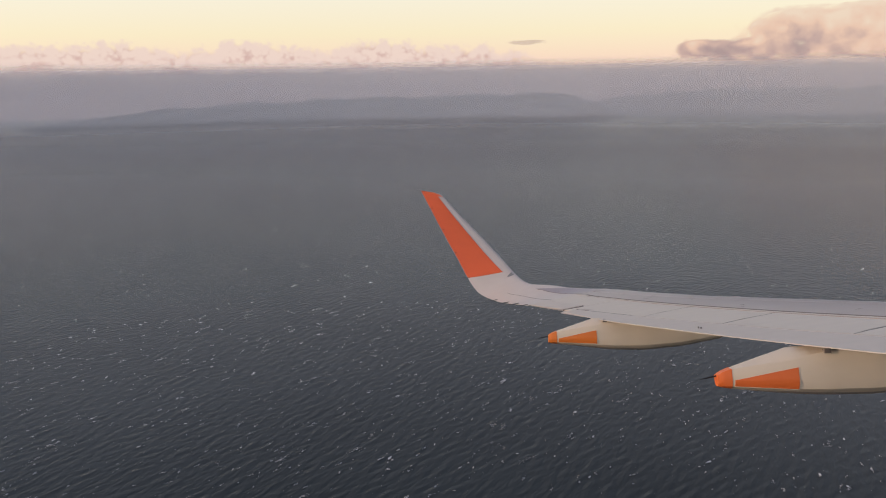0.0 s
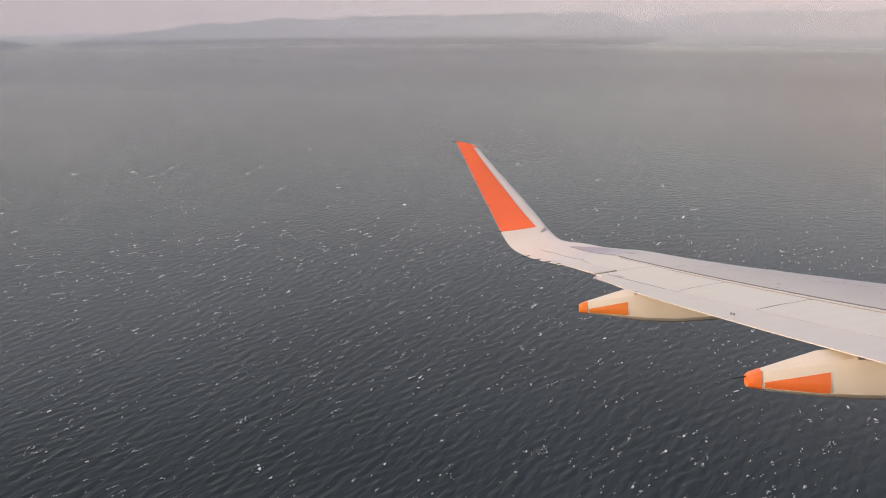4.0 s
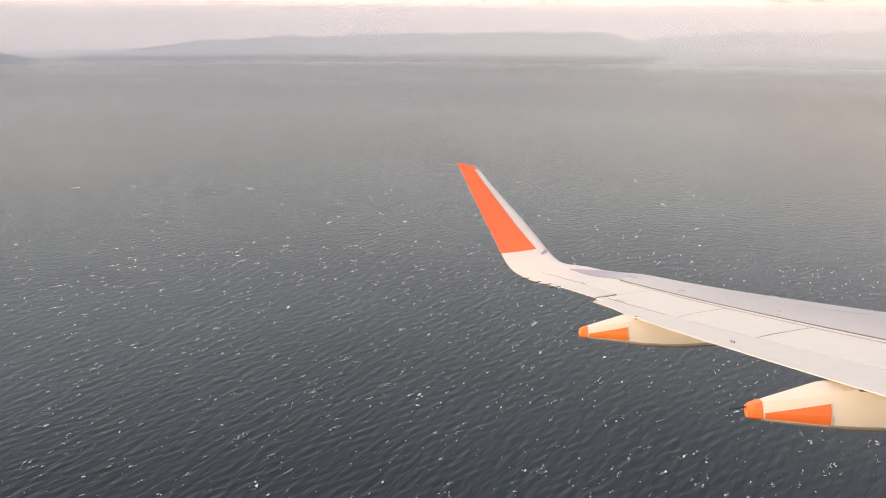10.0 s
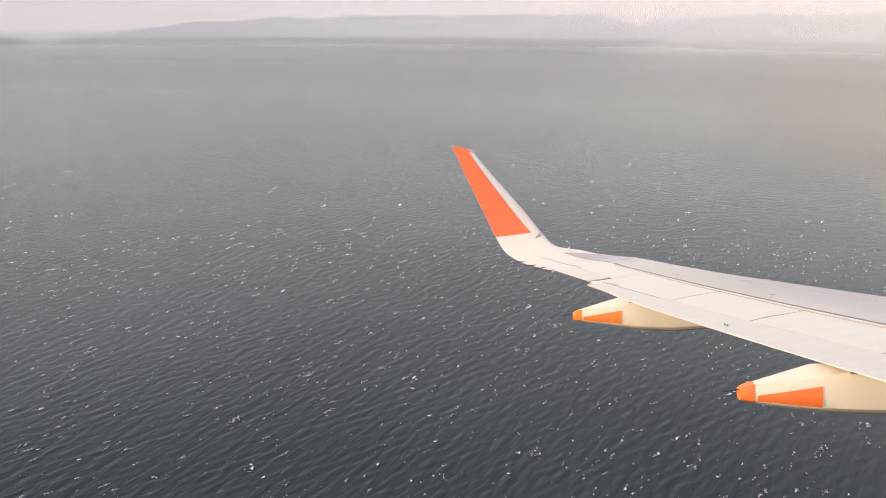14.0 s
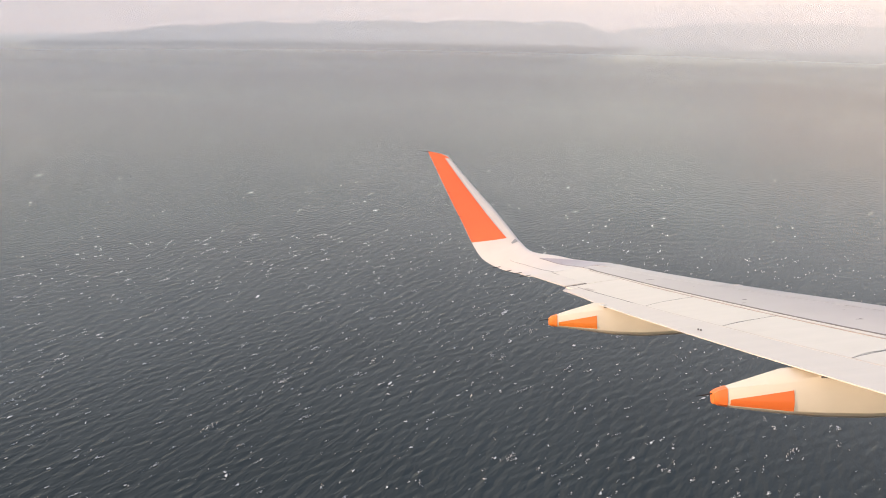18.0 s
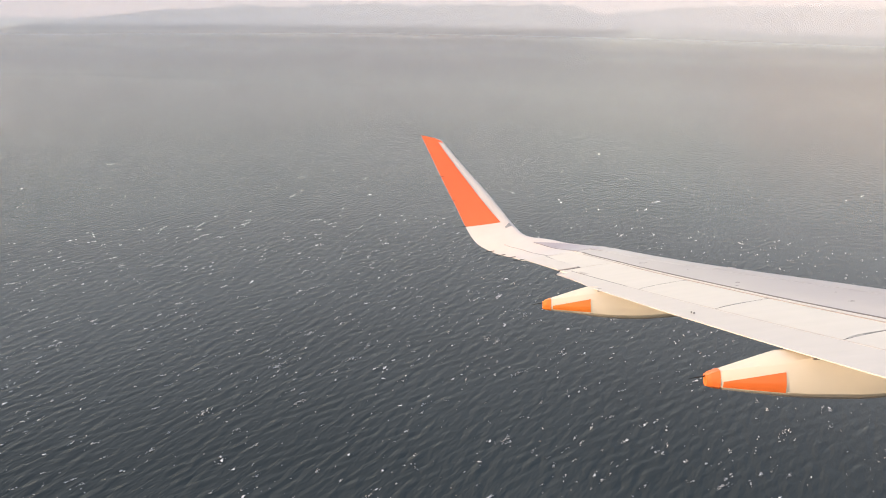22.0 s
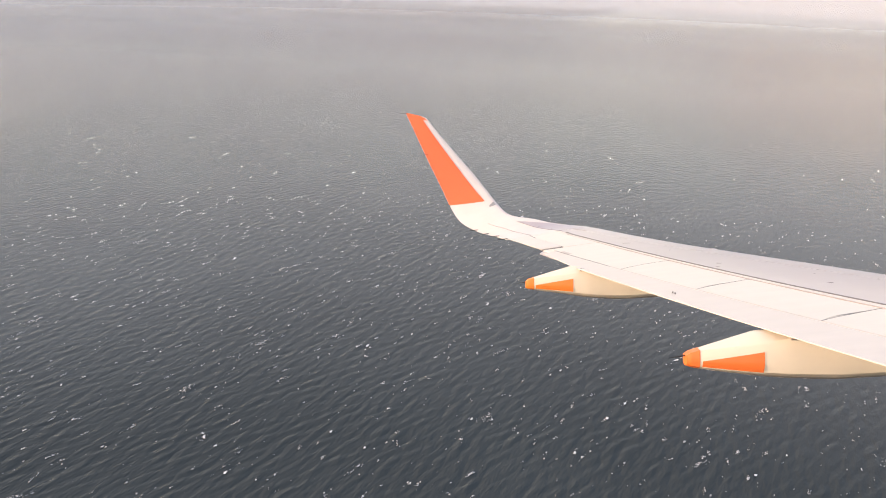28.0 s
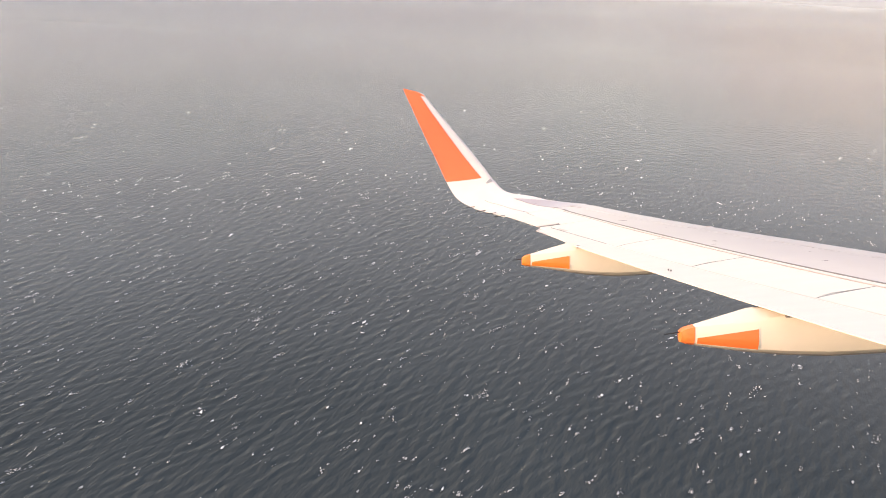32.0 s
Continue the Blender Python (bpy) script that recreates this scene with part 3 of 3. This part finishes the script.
# dark sealant in the joints between the panels
def sealant(track, wide, label="dark sealant line", mat=seal_dark, raised=0.0005):
    rings = []
    for i in range(len(track) - 1):
        for f in np.linspace(0, 1, 9):
            y, s = (track[i][k] + (track[i + 1][k] - track[i][k]) * f for k in (0, 1))
            dy, ds = track[i + 1][0] - track[i][0], track[i + 1][1] - track[i][1]
            c = wing_le(y) - wing_te(y)
            if abs(dy) > abs(ds) * c:
                a, b = (y, s - wide / c / 2), (y, s + wide / c / 2)
            else:
                a, b = (y - wide / 2, s), (y + wide / 2, s)
            rings.append([wing_pt(*a, lift=-0.02), wing_pt(*a, lift=raised), wing_pt(*b, lift=raised), wing_pt(*b, lift=-0.02)])
    loft("seal", rings, mat, wing, label, smooth=False)


ys = list(np.linspace(2.0, 15.5, 28))
sealant([(y, seam_s(y)) for y in ys], 0.034, raised=0.002)
sealant([(y, seam_s(y) + 0.033) for y in ys], 0.014, "brown sealant line", seal_brown)
sealant([(y, 0.842) for y in np.linspace(2.0, 12.2, 22)], 0.012, "pale sealant line", seal_pale)
sealant([(y, 0.842) for y in np.linspace(12.2, 13.9, 6)], 0.011)
slab("wear_pad", 13.46, 13.74, const(0.806), const(0.832), seal_pale, "small brown rubbing pad at the flap's end", 0.012, 0.001, 4, 2)
sealant([(y, hinge_s(y)) for y in (14.1, 14.6, 15.1, 15.5)], 0.014)
for y in SPOILERS[1:-1]:
    sealant([(y + 0.19, seam_s(y + 0.19) + 0.038), (y + 0.12, 0.72), (y + 0.06, 0.79), (y, 0.8395)], 0.007)
sealant([(14.11, 0.74), (14.11, 0.895)], 0.03, "dark gap at the aileron's end")
for k in (0.0, 0.05):
    p = wing_pt(10.20 + k, 0.945)
    box = [p + Vector(v) for v in ((-0.007, -0.005, 0), (0.007, -0.005, 0), (0.007, 0.005, 0), (-0.007, 0.005, 0))]
    loft("bracket", [box, [q + Vector((0, 0, 0.02)) for q in box]], seal_dark, wing)

# winglet
SH_LE = [(-7.05, 15.45, 1.68), (-7.60, 15.9, 1.79), (-7.97, 16.25, 1.88), (-8.36, 16.62, 1.98), (-8.56, 17.02, 2.20), (-8.75, 17.22, 2.48),
         (-9.04, 17.37, 2.88), (-9.375, 17.50, 3.30), (-9.71, 17.62, 3.73), (-9.96, 17.72, 4.07)]
SH_TE = [(-8.50, 15.55, 1.48), (-8.62, 15.95, 1.54), (-8.80, 16.25, 1.60), (-9.02, 16.58, 1.69), (-9.31, 17.00, 1.89), (-9.50, 17.25, 2.20),
         (-9.69, 17.37, 2.63), (-9.92, 17.49, 3.13), (-10.15, 17.63, 3.66), (-10.38, 17.79, 4.195)]


def spline(pts, t):
    """A smooth curve through pts; t from 0 to len(pts) - 1."""
    n = len(pts) - 1
    i = min(int(t), n - 1)
    f = t - i
    p = [Vector(pts[max(0, min(n, i + k))]) for k in (-1, 0, 1, 2)]
    return 0.5 * (2 * p[1] + (p[2] - p[0]) * f + (2 * p[0] - 5 * p[1] + 4 * p[2] - p[3]) * f * f + (3 * p[1] - p[0] - 3 * p[2] + p[3]) * f ** 3)


def winglet_pt(t, s, side, off=0.0):
    a, b = spline(SH_LE, t), spline(SH_TE, t)
    e = 0.05
    tan = spline(SH_LE, min(9, t + e)).lerp(spline(SH_TE, min(9, t + e)), 0.5) - spline(SH_LE, max(0, t - e)).lerp(spline(SH_TE, max(0, t - e)), 0.5)
    nor = (b - a).cross(tan).normalized()
    if nor.y > 0 and abs(nor.y) > 0.2 or nor.z < -0.3:
        nor = -nor
    c = (b - a).length
    th = (0.35 + 0.65 * min(1, t / 2.5)) * 0.055 * c * (1.9 * math.sqrt(max(s, 0)) - 1.5 * s - 0.4 * s * s) + 0.002
    p = a.lerp(b, s) + nor * side * (th + off)
    if side > 0 and t < 2:      # the foot runs on from the wing's own skin
        f = t * t * (3 - t) / 4
        flat = wing_pt(p.y, min(1.0, max(0.0, s_at(p.y, p.x)))).z + 0.001 + off
        p.z = flat + (p.z - flat) * f
    return p


W_S = [1, 0.9, 0.7, 0.5, 0.3, 0.16, 0.07, 0.02, 0]


def winglet_rings(t0, t1, n, sel, off=0.0):
    rings = []
    for t in np.linspace(t0, t1, n):
        rings.append([winglet_pt(t, s, 1, off) for s in sel] + [winglet_pt(t, s, -1, off) for s in sel[::-1][1:]])
    return rings


winglet = loft("winglet", winglet_rings(0, 9, 46, W_S), white_paint, wing, "upturned winglet, white with an orange-red field")


def winglet_field():
    rings = []
    for k in np.linspace(0, 1, 30):
        row = []
        for u in np.linspace(0, 1, 9):
            s = (0.21 + 0.06 * min(1, k * 3)) * (1 - u) + 0.995 * u
            t0 = 5.09 - 0.70 * (1 - s)
            row.append((t0 + (8.72 - t0) * k, s))
        rings.append([winglet_pt(t, s, 1, 0.006) for t, s in row] + [winglet_pt(t, s, 1, 0.001) for t, s in row[::-1]])
    loft("red_field", rings, red_paint, winglet, "orange-red painted field")
    rings = []
    for t in np.linspace(8.72, 9.0, 8):
        f = (t - 8.72) / 0.28
        lead = 0.04 + 0.30 * f * f
        sel = np.linspace(lead, 0.998, 9)
        rings.append([winglet_pt(t, s, 1, 0.006) for s in sel] + [winglet_pt(t, s, -1, 0.006) for s in sel[::-1]])
    loft("tip_cap", rings, red_paint, winglet, "orange-red painted tip")


winglet_field()
lamp = [(4.05, 0.05), (4.30, 0.05), (4.12, 0.20), (4.05, 0.20)]
loft("tip_lamp", [[winglet_pt(t, q, 1, -0.004) for t, q in lamp], [winglet_pt(t, q, 1, 0.008) for t, q in lamp]], lens_glass, winglet,
     "small dark navigation lamp lens", smooth=False)

# joints that run on from the wing over the foot of the winglet
def winglet_joint(track):
    rings = []
    for i in range(len(track) - 1):
        for f in np.linspace(0, 1, 8)[:-1]:
            t, s = (track[i][k] + (track[i + 1][k] - track[i][k]) * f for k in (0, 1))
            rings.append([winglet_pt(t, s - 0.004, 1, 0.001), winglet_pt(t, s - 0.004, 1, 0.0035), winglet_pt(t, s + 0.004, 1, 0.0035), winglet_pt(t, s + 0.004, 1, 0.001)])
    loft("joint", rings, seal_dark, winglet, "dark panel joint")


winglet_joint([(0, 0.70), (1.5, 0.66), (3.3, 0.60)])
winglet_joint([(0, 0.36), (1.2, 0.32), (2.2, 0.285)])

# the leading-edge skin runs out to a point under the winglet's white foot
rings = []
for t in np.linspace(0.02, 2.15, 16):
    hi = float(np.interp(t, [0, 1.2, 2.2], [0.352, 0.312, 0.277]))
    lo = hi * max(0.0, (t - 0.9) / 1.25) * 0.97
    row = np.linspace(lo, hi, 7)
    rings.append([winglet_pt(t, q, 1, 0.0045) for q in row] + [winglet_pt(t, q, 1, 0.001) for q in row[::-1]])
loft("skin_end", rings, skin_grey_shade, winglet, "grey leading-edge skin running out to a point")

# static wicks on the trailing edges
for t in (5.1, 6.3, 7.3, 8.2, 8.95):
    p = spline(SH_TE, t)
    rod("static_wick", p + Vector((0.06, -0.01, 0.0)), p + Vector((-0.15, 0.0, 0.01)), 0.007, wick_black, wing)
for t in (0.2, 1.2, 2.1, 3.0):
    p = spline(SH_TE, t)
    rod("static_wick", p + Vector((0.05, 0, 0.02)), p + Vector((-0.16, 0, 0.0)), 0.008, wick_black, wing)


def fairing(y, dx, dz, tall, belly, hook_x, accent):
    """Flap track fairing: a boat-shaped pod with a sharp shoulder, an orange tail cap and an orange side panel."""
    xs = [-7.36, -7.33, -7.24, -7.0, -6.75, -6.5, -6.1, -5.6, -5.1, -4.7, -4.45]
    half = [0.055, 0.070, 0.088, 0.13, 0.16, 0.18, 0.19, 0.18, 0.14, 0.08, 0.02]
    low = [0.205, 0.192, 0.175, 0.140, 0.108 - belly * 0.3, 0.086 - belly * 0.7, 0.070 - belly, 0.09 - belly, 0.16 - belly, 0.27, 0.36]
    sho = [0.290, 0.312, 0.338, 0.365, 0.40, 0.435, 0.46, 0.45, 0.44, 0.42, 0.40]
    top = [0.298, 0.325, 0.355, 0.425, 0.495, 0.49, 0.47, 0.46, 0.45, 0.44, 0.42]

    def section(x, grow=0.0):
        w, lo, sh, tp = (float(np.interp(x, xs, q)) for q in (half, low, sho, top))
        mid = 0.3
        lo, sh, tp = (mid + (q - mid) * tall for q in (lo, sh, tp))
        w += grow
        lo, sh, tp = lo - grow, sh + grow, tp + grow
        pts = [(-w * 0.35, lo), (-w * 0.75, lo + (sh - lo) * 0.12), (-w * 0.97, lo + (sh - lo) * 0.4), (-w, sh - 0.02), (-w * 0.96, sh), (-w * 0.4, tp - 0.01), (0, tp)]
        pts += [(-p, q) for p, q in pts[-2::-1]]
        return [Vector((x + dx, y + p, q + dz)) for p, q in pts]

    body = loft("flap_track_fairing", [section(x) for x in np.linspace(-7.36, -4.45, 60)], fairing_white, wing, "cream flap track fairing under the wing")
    loft("tail_cap", [section(x, 0.004) for x in np.linspace(-7.364, -7.255, 8)], accent, body, "orange painted tail cap")

    def side(x, q, off):
        w = float(np.interp(x, xs, half))
        lo, sh = (0.3 + (float(np.interp(x, xs, k)) - 0.3) * tall for k in (low, sho))
        f = (q - lo) / (sh - lo)
        k = np.interp(f, [0, 0.12, 0.25, 0.4, 0.65, 0.95], [0.55, 0.76, 0.89, 0.975, 0.995, 1.0])
        return Vector((x + dx, y - w * k - off, q + dz))

    def panel(name, x0, x1, a0, a1, b0, b1, off, mat, label):
        rings = []
        for x in np.linspace(x0, x1, 12):
            u = (x - x0) / (x1 - x0)
            lo, hi = a0 + (a1 - a0) * u, b0 + (b1 - b0) * u
            zs = [0.3 + (lo + (hi - lo) * k / 9 - 0.3) * tall for k in range(10)]
            rings.append([side(x, q, off) for q in zs] + [side(x, q, 0.001) for q in zs[::-1]])
        loft(name, rings, mat, body, label)

    panel("panel_edge", -7.243, -6.727, 0.187, 0.133, 0.248, 0.327, 0.0015, fairing_white, "pale line round the orange panel")
    panel("orange_panel", -7.235, -6.735, 0.192, 0.140, 0.242, 0.320, 0.003, accent, "orange painted side panel")
    rod("static_wick", Vector((-7.33 + dx, y, 0.29 + dz)), Vector((-7.50 + dx, y, 0.265 + dz)), 0.007, wick_black, body)
    keel = []
    for x in np.linspace(-7.25, -4.7, 26):
        w, lo = float(np.interp(x, xs, half)), 0.3 + (float(np.interp(x, xs, low)) - 0.3) * tall
        keel.append([Vector((x + dx, y + p * w, lo + q + dz)) for p, q in ((-0.5, 0.012), (-0.3, -0.005), (0.3, -0.005), (0.5, 0.012))])
    loft("keel_strip", keel, seal_brown, body, "thin brown strip along the keel")
    hook = [Vector((hook_x + dx + a, y - 0.20 + b, 0.42 + dz + c)) for a, b, c in ((0, 0, 0), (0.05, 0, 0), (0.05, 0.05, 0), (0, 0.05, 0))]
    loft("bracket", [hook, [p + Vector((0, 0, 0.04)) for p in hook]], seal_dark, body)


fairing(8.60, 0.0, 0.0, 1.0, 0.0, -6.52, orange_paint)
fairing(12.47, -1.06, 0.546, 0.98, 0.045, -6.64, orange_sun_tint)
